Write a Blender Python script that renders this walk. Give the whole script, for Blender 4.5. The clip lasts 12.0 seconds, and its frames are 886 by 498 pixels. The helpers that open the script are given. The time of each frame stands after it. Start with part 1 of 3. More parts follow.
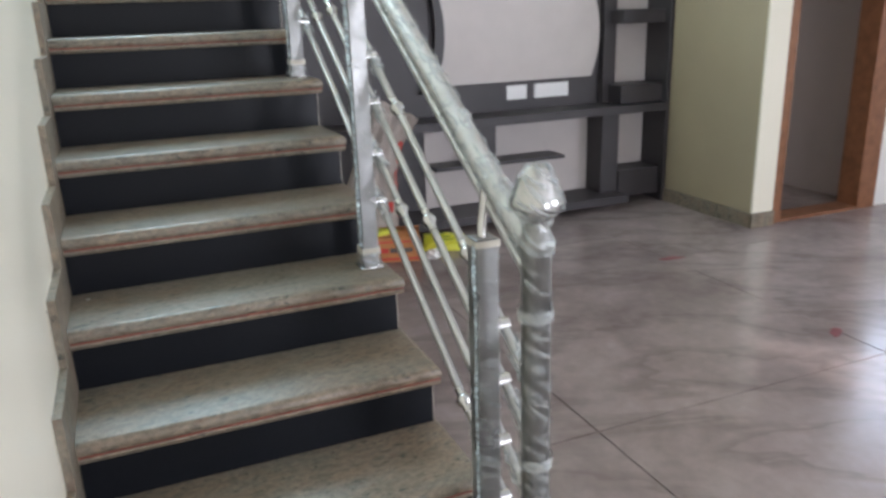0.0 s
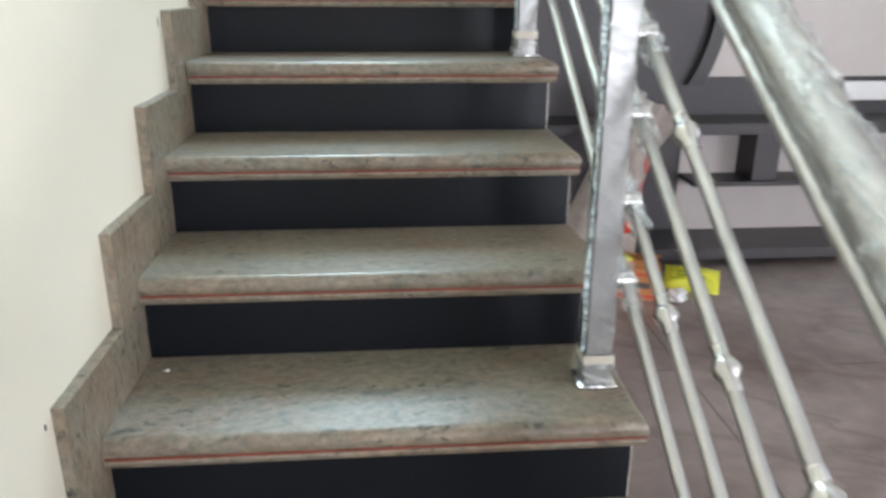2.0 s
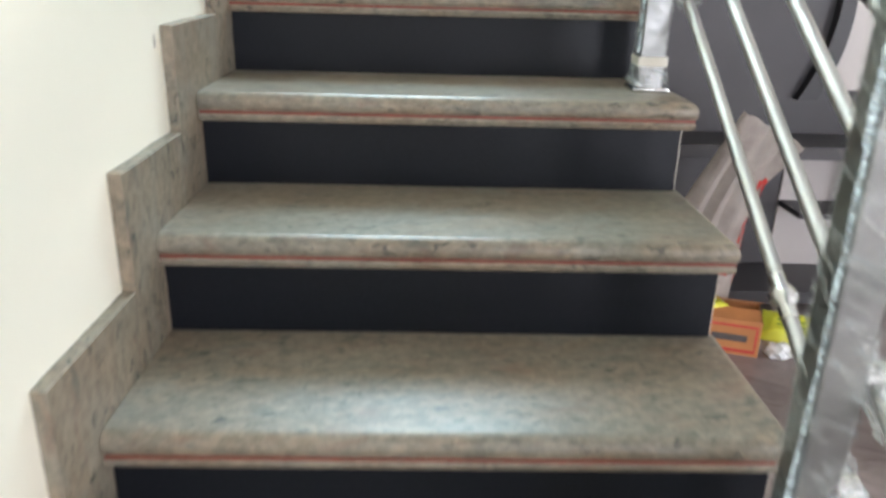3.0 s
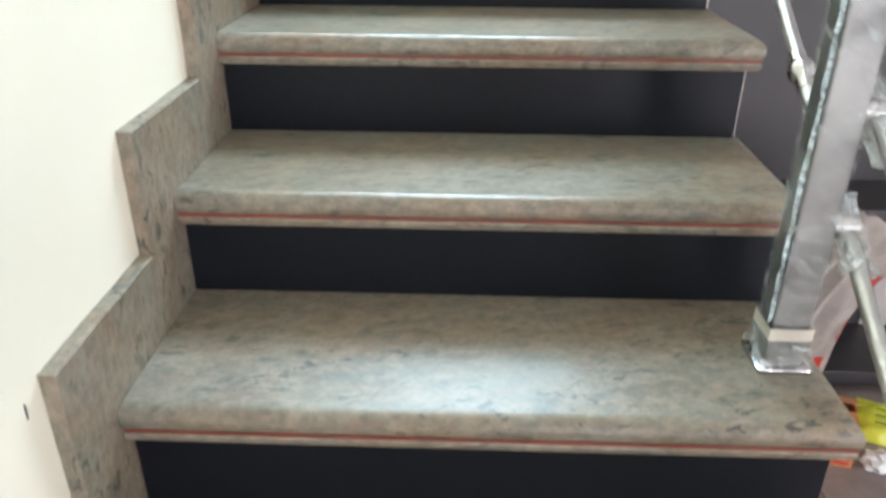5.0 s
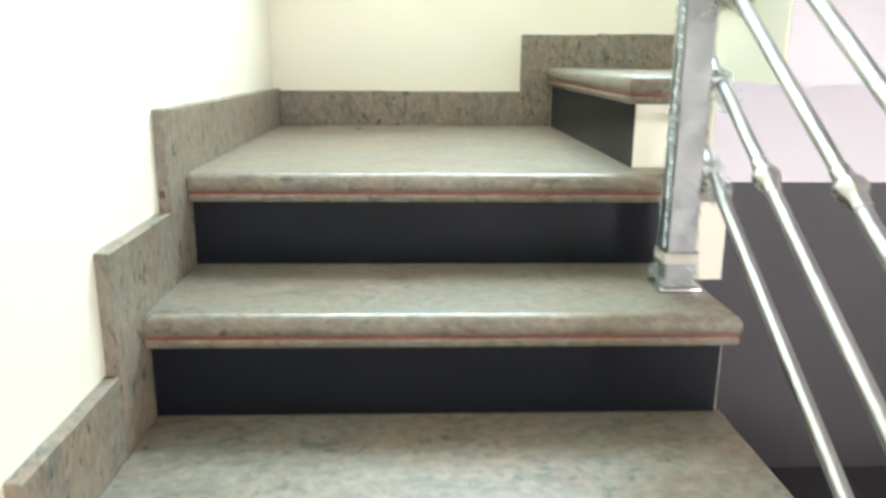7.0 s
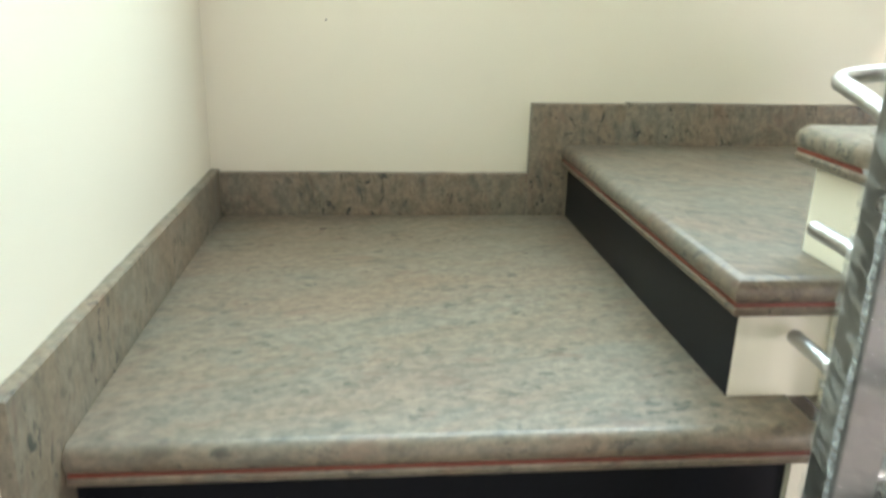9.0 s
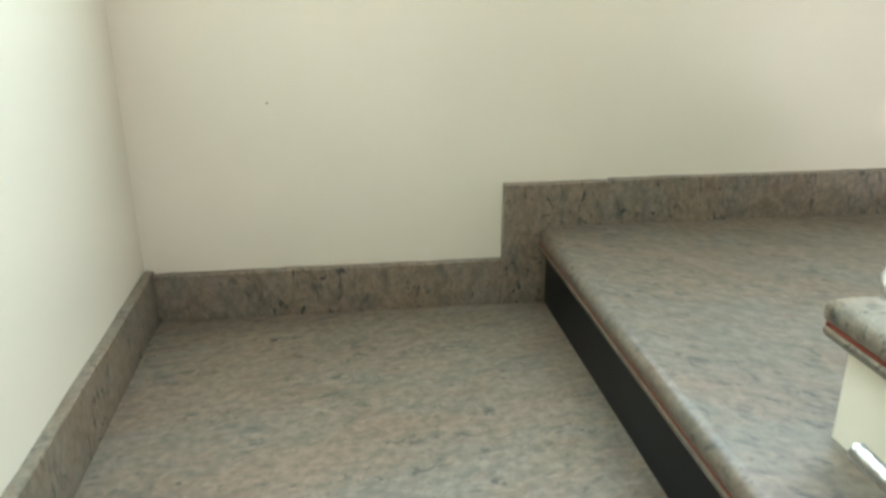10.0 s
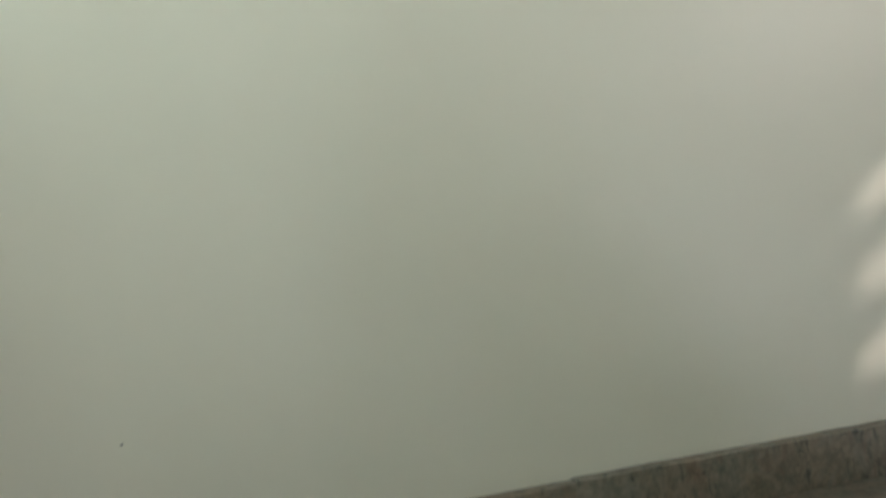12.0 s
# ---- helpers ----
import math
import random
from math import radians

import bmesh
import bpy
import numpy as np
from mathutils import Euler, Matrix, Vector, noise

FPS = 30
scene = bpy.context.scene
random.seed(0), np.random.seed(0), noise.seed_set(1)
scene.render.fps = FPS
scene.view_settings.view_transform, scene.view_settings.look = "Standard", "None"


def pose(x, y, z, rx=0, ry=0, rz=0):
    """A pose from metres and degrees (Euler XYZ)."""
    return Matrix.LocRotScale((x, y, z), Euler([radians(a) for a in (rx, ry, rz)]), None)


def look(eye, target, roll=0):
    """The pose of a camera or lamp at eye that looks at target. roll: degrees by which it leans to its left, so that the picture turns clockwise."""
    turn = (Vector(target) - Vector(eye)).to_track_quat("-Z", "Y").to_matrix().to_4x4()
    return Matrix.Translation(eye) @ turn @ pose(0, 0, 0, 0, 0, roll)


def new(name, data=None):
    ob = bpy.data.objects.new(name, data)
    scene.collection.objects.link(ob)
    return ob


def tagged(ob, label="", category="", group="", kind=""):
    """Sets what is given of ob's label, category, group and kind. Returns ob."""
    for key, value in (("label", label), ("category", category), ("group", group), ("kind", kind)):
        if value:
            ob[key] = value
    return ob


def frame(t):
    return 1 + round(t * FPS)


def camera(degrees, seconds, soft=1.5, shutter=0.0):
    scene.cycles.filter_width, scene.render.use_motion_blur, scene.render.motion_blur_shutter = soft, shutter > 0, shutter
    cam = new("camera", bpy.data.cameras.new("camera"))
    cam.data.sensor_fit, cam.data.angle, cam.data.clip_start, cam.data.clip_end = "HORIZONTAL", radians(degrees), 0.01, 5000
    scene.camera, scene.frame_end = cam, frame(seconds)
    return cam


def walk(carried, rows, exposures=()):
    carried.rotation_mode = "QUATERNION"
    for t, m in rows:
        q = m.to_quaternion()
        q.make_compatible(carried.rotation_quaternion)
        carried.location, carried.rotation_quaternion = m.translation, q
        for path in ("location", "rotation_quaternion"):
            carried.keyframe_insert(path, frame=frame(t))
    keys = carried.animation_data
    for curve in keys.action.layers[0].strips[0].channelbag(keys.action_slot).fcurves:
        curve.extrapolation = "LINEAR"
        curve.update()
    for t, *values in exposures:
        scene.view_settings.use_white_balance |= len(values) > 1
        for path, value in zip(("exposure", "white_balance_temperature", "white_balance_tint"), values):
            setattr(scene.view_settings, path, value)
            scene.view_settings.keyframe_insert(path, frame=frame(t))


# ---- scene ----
# ---------------------------------------------------------------- camera and walk
cam = camera(60.6, 12.0, soft=2.9, shutter=0.4)

PATH = [
    (0, (0.244, -0.622, 1.495), (0.966, 1.144, 0.895), -1.9),
    (0.5, (0.313, -0.473, 1.474), (0.895, 1.346, 0.879), -1.6),
    (1, (0.366, -0.218, 1.469), (0.763, 1.645, 0.86), -1.4),
    (1.5, (0.428, 0.009, 1.452), (0.723, 1.882, 0.813), -0.4),
    (2, (0.497, 0.324, 1.442), (0.656, 2.207, 0.787), 0.3),
    (2.5, (0.503, 0.552, 1.436), (0.51, 2.418, 0.716), -0.1),
    (3, (0.447, 0.878, 1.496), (0.497, 2.747, 0.788), 1.5),
    (5, (0.457, 1.546, 1.877), (0.401, 3.332, 0.977), 0.4),
    (5.5, (0.433, 1.624, 1.977), (0.475, 3.442, 1.144), 0.9),
    (6, (0.456, 1.764, 2.027), (0.533, 3.665, 1.41), 0.4),
    (6.5, (0.472, 1.873, 2.152), (0.549, 3.802, 1.63), 0.3),
    (7, (0.44, 2.022, 2.193), (0.515, 3.959, 1.7), 0.5),
    (7.2, (0.421, 2.098, 2.232), (0.502, 4.035, 1.74), 0.3),
    (9, (0.384, 2.62, 2.493), (0.572, 4.51, 1.868), 1.5),
    (9.5, (0.346, 2.746, 2.621), (0.582, 4.62, 1.963), 0.9),
    (10, (0.426, 2.894, 2.699), (0.681, 4.751, 2.003), 0.18),
    (10.5, (0.405, 2.967, 2.759), (0.769, 4.851, 2.196), 0.64),
    (11, (0.371, 3.106, 2.792), (0.787, 4.990, 2.265), 0.59),
    (11.3, (0.370, 3.165, 2.841), (0.811, 5.053, 2.350), -0.20),
    (11.5, (0.389, 3.187, 2.855), (0.857, 5.082, 2.420), -1.06),
    (11.8, (0.437, 3.226, 2.818), (0.934, 5.141, 2.528), -2.63),
    (12, (0.469, 3.253, 2.796), (1.000, 5.174, 2.629), -3.96),
]
walk(cam, [(t, look(eye, target, roll)) for t, eye, target, roll in PATH],
     exposures=[(0, 0.16, 6300, 22), (0.5, 0.4, 6380, 21), (1.5, 0.48, 6400, 21), (3, 0.73, 6440, 21), (5, 0.82, 6520, 23), (7, 0.84, 6760, 21),
                (9, 0.13, 7000, 22), (10, -0.11, 6940, 24), (11, -0.52, 6720, 23), (12, -1.12, 6480, 20)])

# ---------------------------------------------------------------- daylight
world = bpy.data.worlds.new("sky")
scene.world = world
world.use_nodes = True
wn = world.node_tree.nodes
sky = wn.new("ShaderNodeTexSky")
sky.sky_type = "NISHITA"
sky.sun_disc = False
sky.sun_elevation, sky.sun_rotation = radians(22), radians(135)
world.node_tree.links.new(sky.outputs[0], wn["Background"].inputs[0])
wn["Background"].inputs[1].default_value = 0.12

sun = new("sun", bpy.data.lights.new("sun", "SUN"))
sun.data.energy, sun.data.angle, sun.data.color = 3.0, radians(0.6), (1.0, 0.94, 0.84)
sun.matrix_world = look((20, -20, 11.4), (0, 0, 0))


def window_light(name, eye, target, w, h, watts, color):
    """Daylight in a window's opening."""
    ob = new(name, bpy.data.lights.new(name, "AREA"))
    ob.data.shape, ob.data.size, ob.data.size_y = "RECTANGLE", w, h
    ob.data.energy, ob.data.color = watts, color
    ob.matrix_world = look(eye, target)
    return ob


DAY = (0.86, 0.95, 1.0)
window_light("daylight_stair_window", (1.0, 4.44, 4.0), (1.0, 0, 4.0), 1.8, 1.5, 165, (0.62, 0.92, 1.0))
window_light("daylight_hall_east", (6.38, -2.9, 1.7), (0, 0.6, 1.3), 2.2, 1.0, 158, DAY)
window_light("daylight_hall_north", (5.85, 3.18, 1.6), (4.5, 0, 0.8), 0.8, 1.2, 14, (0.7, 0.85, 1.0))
window_light("daylight_entrance", (2.3, -4.38, 1.2), (2.3, 0, 1.2), 1.1, 2.0, 95, DAY)
window_light("daylight_upper_east", (5.38, 0.2, 4.0), (0.6, 3.6, 2.4), 1.6, 0.9, 190, (1.0, 0.97, 0.93))

# ---------------------------------------------------------------- materials


def material(name, rough=0.5, metal=0.0, spec=0.5):
    m = bpy.data.materials.new(name)
    m.use_nodes = True
    b = m.node_tree.nodes["Principled BSDF"]
    b.inputs["Roughness"].default_value, b.inputs["Metallic"].default_value = rough, metal
    b.inputs["Specular IOR Level"].default_value = spec
    return m, m.node_tree.nodes, m.node_tree.links, b


def noise_node(n, l, co, scale, detail=4, rough=0.55, distort=0.0):
    x = n.new("ShaderNodeTexNoise")
    x.inputs["Scale"].default_value, x.inputs["Detail"].default_value = scale, detail
    x.inputs["Roughness"].default_value, x.inputs["Distortion"].default_value = rough, distort
    l.new(co, x.inputs["Vector"])
    return x


def ramp(n, l, fac, stops):
    r = n.new("ShaderNodeValToRGB")
    while len(r.color_ramp.elements) < len(stops):
        r.color_ramp.elements.new(0.5)
    for e, (p, c) in zip(r.color_ramp.elements, stops):
        e.position, e.color = p, (*c, 1)
    l.new(fac, r.inputs[0])
    return r


def mixed(n, l, a, b, fac, how="MIX"):
    x = n.new("ShaderNodeMix")
    x.data_type, x.blend_type = "RGBA", how
    for socket, v in ((x.inputs[0], fac), (x.inputs[6], a), (x.inputs[7], b)):
        if isinstance(v, (int, float)):
            socket.default_value = v
        elif isinstance(v, tuple):
            socket.default_value = (*v, 1)
        else:
            l.new(v, socket)
    return x.outputs[2]


def coords(n, l, scale=(1, 1, 1), turn=(0, 0, 0), shift=True):
    """World-size coordinates, shifted from object to object."""
    g = n.new("ShaderNodeNewGeometry")
    m = n.new("ShaderNodeMapping")
    m.vector_type = "TEXTURE"
    m.inputs["Scale"].default_value, m.inputs["Rotation"].default_value = [1 / c for c in scale], turn
    if shift:
        info = n.new("ShaderNodeObjectInfo")
        v = n.new("ShaderNodeVectorMath")
        v.operation = "MULTIPLY_ADD"
        v.inputs[1].default_value = (7, 11, 5)
        l.new(info.outputs["Random"], v.inputs[0])
        l.new(g.outputs["Position"], v.inputs[2])
        l.new(v.outputs[0], m.inputs["Vector"])
    else:
        l.new(g.outputs["Position"], m.inputs["Vector"])
    return m.outputs[0]


def bumped(n, l, b, height, strength=0.2, distance=0.01):
    x = n.new("ShaderNodeBump")
    x.inputs["Strength"].default_value, x.inputs["Distance"].default_value = strength, distance
    l.new(height, x.inputs["Height"])
    l.new(x.outputs[0], b.inputs["Normal"])


def granite(name, turn=(0, 0, 0), tone=0.86, rough=0.3, dark=0.8, rosy=0.5):
    """Beige and grey-green granite: drifting clouds, smoky smudges, dark flecks and rosy grains, dusty on top."""
    m, n, l, b = material(name, rough, spec=0.5)
    co = coords(n, l, (1.1, 2.4, 2.4), turn)
    t = tone

    def cut(scale, stretch, lo, hi, top=1.0, detail=4, rough=0.6, distort=0.5):
        x = noise_node(n, l, coords(n, l, stretch, turn), scale, detail, rough, distort)
        return ramp(n, l, x.outputs["Fac"], [(lo, (0, 0, 0)), (hi, (top,) * 3)]).outputs[0]

    drift = noise_node(n, l, co, 3.6, 7, 0.66, 0.8)
    col = ramp(n, l, drift.outputs["Fac"], [(0.3, (0.18 * t, 0.145 * t, 0.105 * t)), (0.45, (0.248 * t, 0.2 * t, 0.145 * t)),
                                            (0.55, (0.222 * t, 0.2 * t, 0.158 * t)), (0.7, (0.282 * t, 0.24 * t, 0.182 * t))]).outputs[0]
    col = mixed(n, l, col, (0.258 * t, 0.185 * t, 0.132 * t), cut(2.6, (0.8, 1.8, 1.8), 0.42, 0.66, rosy, 3, 0.5))
    col = mixed(n, l, col, (0.186 * t, 0.182 * t, 0.148 * t), cut(4.5, (1.0, 2.0, 2.0), 0.46, 0.64, 0.38, 5))
    fine = noise_node(n, l, coords(n, l, (1, 1.4, 1.4), turn), 48, 5, 0.72)
    grain = ramp(n, l, fine.outputs["Fac"], [(0.36, (0.62, 0.62, 0.6)), (0.64, (1.26, 1.25, 1.22))])
    col = mixed(n, l, col, grain.outputs[0], 0.8, "MULTIPLY")
    # smoky smudges two or three centimetres long, and small dark flecks that gather in drifts
    herd = cut(4.2, (1.0, 1.8, 1.8), 0.4, 0.58)
    smudge = mixed(n, l, cut(15, (1, 2.3, 2.3), 0.55, 0.68, 0.75 * dark), herd, 0.7, "MULTIPLY")
    col = mixed(n, l, col, (0.07 * t, 0.078 * t, 0.066 * t), smudge)
    speck = mixed(n, l, cut(30, (1, 2.0, 2.0), 0.585, 0.63, dark), herd, 0.85, "MULTIPLY")
    col = mixed(n, l, col, (0.03, 0.036, 0.03), speck)
    col = mixed(n, l, col, (0.18 * t, 0.088 * t, 0.062 * t), cut(16, (1, 2.2, 2.2), 0.57, 0.67, 0.34))
    l.new(col, b.inputs["Base Color"])
    dust = noise_node(n, l, co, 5, 4)
    r = n.new("ShaderNodeMapRange")
    r.inputs["To Min"].default_value, r.inputs["To Max"].default_value = rough - 0.05, rough + 0.12
    l.new(dust.outputs["Fac"], r.inputs["Value"])
    l.new(r.outputs[0], b.inputs["Roughness"])
    bumped(n, l, b, fine.outputs["Fac"], 0.05, 0.001)
    return m


GRANITE = granite("granite_tread", turn=(0, 0, radians(10)), tone=0.88, rough=0.32)
GRANITE_TURNED = granite("granite_across", turn=(0, 0, radians(-38)), tone=0.69, rough=0.44, dark=0.7, rosy=0.85)
GRANITE_DUSTY = granite("granite_landing", turn=(0, 0, radians(14)), tone=0.88, rough=0.36, dark=0.65, rosy=0.75)
GRANITE_UP = granite("granite_upright", turn=(0, radians(82), 0), tone=0.98, rough=0.4, dark=1.0)


def black_stone():
    m, n, l, b = material("black_granite", 0.26, spec=0.14)
    co = coords(n, l)
    fine = noise_node(n, l, co, 120, 3, 0.7)
    cloud = noise_node(n, l, co, 5, 4)
    c = ramp(n, l, fine.outputs["Fac"], [(0.35, (0.0075, 0.0085, 0.011)), (0.75, (0.01, 0.011, 0.014))])
    l.new(c.outputs[0], b.inputs["Base Color"])
    r = ramp(n, l, cloud.outputs["Fac"], [(0.2, (0.3, 0.3, 0.3)), (0.8, (0.34, 0.34, 0.34))])
    l.new(r.outputs[0], b.inputs["Roughness"])
    return m


BLACK = black_stone()


def plain(name, color, rough=0.5, metal=0.0, scale=6.0, vary=0.12, bump=0.05, fine=90.0, spec=0.5):
    """A plain coat with faint clouds and grain."""
    m, n, l, b = material(name, rough, metal, spec)
    co = coords(n, l, shift=False)
    cloud = noise_node(n, l, co, scale, 5)
    grain = noise_node(n, l, co, fine, 3)
    lo, hi = (tuple(min(1.0, c * k) for c in color) for k in (1 - vary, 1 + vary))
    c = ramp(n, l, cloud.outputs["Fac"], [(0.3, lo), (0.7, hi)])
    l.new(c.outputs[0], b.inputs["Base Color"])
    if bump:
        bumped(n, l, b, grain.outputs["Fac"], bump, 0.002)
    return m


WALL = plain("cream_gloss_paint", (0.80, 0.758, 0.63), 0.36, scale=1.3, vary=0.025, bump=0.06, fine=45, spec=0.35)
WALL_WHITE = plain("white_paint", (0.78, 0.76, 0.72), 0.5, scale=1.4, vary=0.03)
# cream paint of the wall return's long face, its shade mixed into the colour
WALL_SHADED = plain("shaded_cream_paint", (0.36, 0.305, 0.2), 0.55, scale=1.6, vary=0.05)
LILAC = plain("pale_lilac_paint", (0.72, 0.68, 0.71), 0.6, scale=1.5, vary=0.03)
# darker copy of the lilac: the dimness beyond the doorway, put into the paint
LILAC_SHADED = plain("shaded_lilac_paint", (0.42, 0.36, 0.35), 0.6, scale=1.5, vary=0.04)
CEILING = plain("ceiling_white", (0.8, 0.79, 0.77), 0.8, scale=1.2, vary=0.02)
CHARCOAL = plain("charcoal_laminate", (0.041, 0.036, 0.039), 0.45, scale=4, vary=0.12, bump=0.03)
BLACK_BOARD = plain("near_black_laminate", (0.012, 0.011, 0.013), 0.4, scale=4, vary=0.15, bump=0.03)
PALE_BOARD = plain("pale_laminate", (0.51, 0.465, 0.445), 0.4, scale=5, vary=0.04, bump=0.03)
WHITE_PLASTIC = plain("white_plastic", (0.8, 0.8, 0.8), 0.4, scale=8, vary=0.02, bump=0)
RED_LINE = plain("red_brown_joint", (0.17, 0.035, 0.02), 0.5, scale=9, vary=0.3, bump=0.1)
WOOD = plain("brown_wood", (0.23, 0.095, 0.045), 0.45, scale=14, vary=0.25)
CARTON = plain("orange_carton", (0.5, 0.2, 0.07), 0.7, scale=9, vary=0.12)
YELLOW = plain("yellow_green_film", (0.62, 0.62, 0.05), 0.3, scale=9, vary=0.15)
GREEN_PRINT = plain("dark_green_print", (0.2, 0.26, 0.02), 0.4, scale=12, vary=0.15, bump=0)
RED_PRINT = plain("red_print", (0.55, 0.05, 0.04), 0.5, scale=12, vary=0.15, bump=0)
STAIN = plain("dried_red_stain", (0.16, 0.03, 0.03), 0.6, scale=25, vary=0.3)
TAPE = plain("cream_tape", (0.5, 0.475, 0.4), 0.35, scale=30, vary=0.12)
# near-black colour for the shade inside cut bar ends
HOLLOW_SHADE = plain("bar_hollow_shade", (0.03, 0.03, 0.035), 0.4, scale=20, vary=0.2)


def sack_weave():
    m, n, l, b = material("woven_sack", 0.55)
    co = coords(n, l)
    w = n.new("ShaderNodeTexWave")
    w.inputs["Scale"].default_value, w.inputs["Distortion"].default_value = 60, 0.6
    l.new(co, w.inputs["Vector"])
    cloud = noise_node(n, l, co, 9, 5)
    c = ramp(n, l, cloud.outputs["Fac"], [(0.3, (0.3, 0.255, 0.225)), (0.7, (0.46, 0.41, 0.37))])
    l.new(c.outputs[0], b.inputs["Base Color"])
    bumped(n, l, b, w.outputs["Fac"], 0.3, 0.002)
    return m


SACK = sack_weave()


def steel(name, low=0.16, high=0.26, crease=0.0, k=1.0):
    m, n, l, b = material(name, 0.2, 1.0)
    co = coords(n, l, (1, 1, 1))
    x = noise_node(n, l, co, 7, 3)
    c = ramp(n, l, x.outputs["Fac"], [(0.3, (0.5 * k, 0.5 * k, 0.49 * k)), (0.7, (0.62 * k, 0.62 * k, 0.6 * k))])
    l.new(c.outputs[0], b.inputs["Base Color"])
    r = ramp(n, l, x.outputs["Fac"], [(0.3, (low,) * 3), (0.7, (high,) * 3)])
    l.new(r.outputs[0], b.inputs["Roughness"])
    if crease:
        skin = noise_node(n, l, coords(n, l, (1, 1.6, 1), (radians(30), 0, 0)), 85, 4, 0.6, 0.4)
        bumped(n, l, b, skin.outputs["Fac"], crease, 0.004)
    return m


STEEL = steel("polished_steel")
STEEL_COATED = steel("steel_under_film", 0.28, 0.4, 0.5, 0.92)
STEEL_BRUSHED = steel("brushed_post_steel", 0.26, 0.38, 0.15, 0.42)


def film_wrap(name, thin, thick, crease, scale, tint=(0.62, 0.67, 0.66)):
    """Crinkled clear packing film: mostly see-through, with sharp broken glints and a milky cast."""
    m, n, l, b = material(name, 0.12)
    out = n["Material Output"]
    b.inputs["Base Color"].default_value = (*tint, 1)
    co = coords(n, l, (1, 1, 4.5), (radians(24), radians(28), 0))
    x = noise_node(n, l, co, scale, 3, 0.5, 0.7)
    bumped(n, l, b, x.outputs["Fac"], crease, 0.02)
    clear = n.new("ShaderNodeBsdfTransparent")
    mix = n.new("ShaderNodeMixShader")
    milky = ramp(n, l, x.outputs["Fac"], [(0.46, (thin,) * 3), (0.68, (thick,) * 3)])
    l.new(milky.outputs[0], mix.inputs[0])
    l.new(clear.outputs[0], mix.inputs[1])
    l.new(b.outputs[0], mix.inputs[2])
    l.new(mix.outputs[0], out.inputs["Surface"])
    return m


FILM = film_wrap("clear_film", 0.12, 0.68, 0.9, 18)
FILM_TIGHT = film_wrap("tight_clear_film", 0.05, 0.42, 0.7, 18)
# seam film: its pale teal tint stands in for bright glints
GLINT_FILM = film_wrap("pinched_film_glints", 0.3, 0.85, 0.5, 30, (0.72, 0.86, 0.88))
CLEAR_TAPE = film_wrap("clear_tape", 0.3, 0.6, 0.3, 12)


def marble_floor():
    m, n, l, b = material("rosy_grey_marble", 0.16)
    co = coords(n, l, (1, 1, 1), (0, 0, radians(25)), shift=False)
    warp = noise_node(n, l, co, 1.3, 6, 0.6, 0.5)
    vein = noise_node(n, l, coords(n, l, (0.7, 2.2, 1), (0, 0, radians(-24)), shift=False), 0.8, 5, 0.56, 0.45)
    spotty = noise_node(n, l, co, 14, 5, 0.6)
    base = ramp(n, l, warp.outputs["Fac"], [(0.3, (0.2, 0.155, 0.145)), (0.52, (0.3, 0.245, 0.23)), (0.72, (0.37, 0.31, 0.3))])
    line = ramp(n, l, vein.outputs["Fac"], [(0.44, (0, 0, 0)), (0.495, (0.4, 0.4, 0.4)), (0.505, (0.12, 0.12, 0.12)), (0.56, (0, 0, 0))])
    col = mixed(n, l, base.outputs[0], (0.12, 0.085, 0.075), line.outputs[0])
    g = ramp(n, l, spotty.outputs["Fac"], [(0.3, (0.85,) * 3), (0.7, (1.1,) * 3)])
    col = mixed(n, l, col, g.outputs[0], 0.7, "MULTIPLY")
    l.new(col, b.inputs["Base Color"])
    r = ramp(n, l, warp.outputs["Fac"], [(0.3, (0.1,) * 3), (0.7, (0.26,) * 3)])
    l.new(r.outputs[0], b.inputs["Roughness"])
    return m


MARBLE = marble_floor()
GROUT = plain("dark_joint", (0.1, 0.085, 0.08), 0.8, scale=20, vary=0.2)

# ---------------------------------------------------------------- mesh helpers


def mesh_from(name, bm, mat, smooth=False):
    bmesh.ops.recalc_face_normals(bm, faces=bm.faces)
    me = bpy.data.meshes.new(name)
    bm.to_mesh(me)
    bm.free()
    me.materials.append(mat)
    if smooth:
        me.shade_smooth()
        me.set_sharp_from_angle(angle=radians(40))
    return me


def part(name, bm, mat, parent=None, label="", smooth=False):
    ob = new(name, mesh_from(name, bm, mat, smooth))
    if parent is not None:
        ob.parent = parent
    if label:
        ob["label"] = label
    return ob


def empty(name, at=(0, 0, 0), **tags):
    ob = new(name)
    ob.location = at
    ob.empty_display_size = 0.1
    bpy.context.view_layer.update()
    return tagged(ob, **tags)


def box(x0, x1, y0, y1, z0, z1, bevel=0.0, bm=None):
    bm = bm or bmesh.new()
    made = bmesh.ops.create_cube(bm, size=1.0)["verts"]
    for v in made:
        v.co = Vector(((x0 + x1) / 2 + v.co.x * (x1 - x0), (y0 + y1) / 2 + v.co.y * (y1 - y0), (z0 + z1) / 2 + v.co.z * (z1 - z0)))
    if bevel:
        edges = list({e for v in made for e in v.link_edges})
        bmesh.ops.bevel(bm, geom=edges, offset=bevel, segments=2, affect="EDGES", profile=0.5)
    return bm


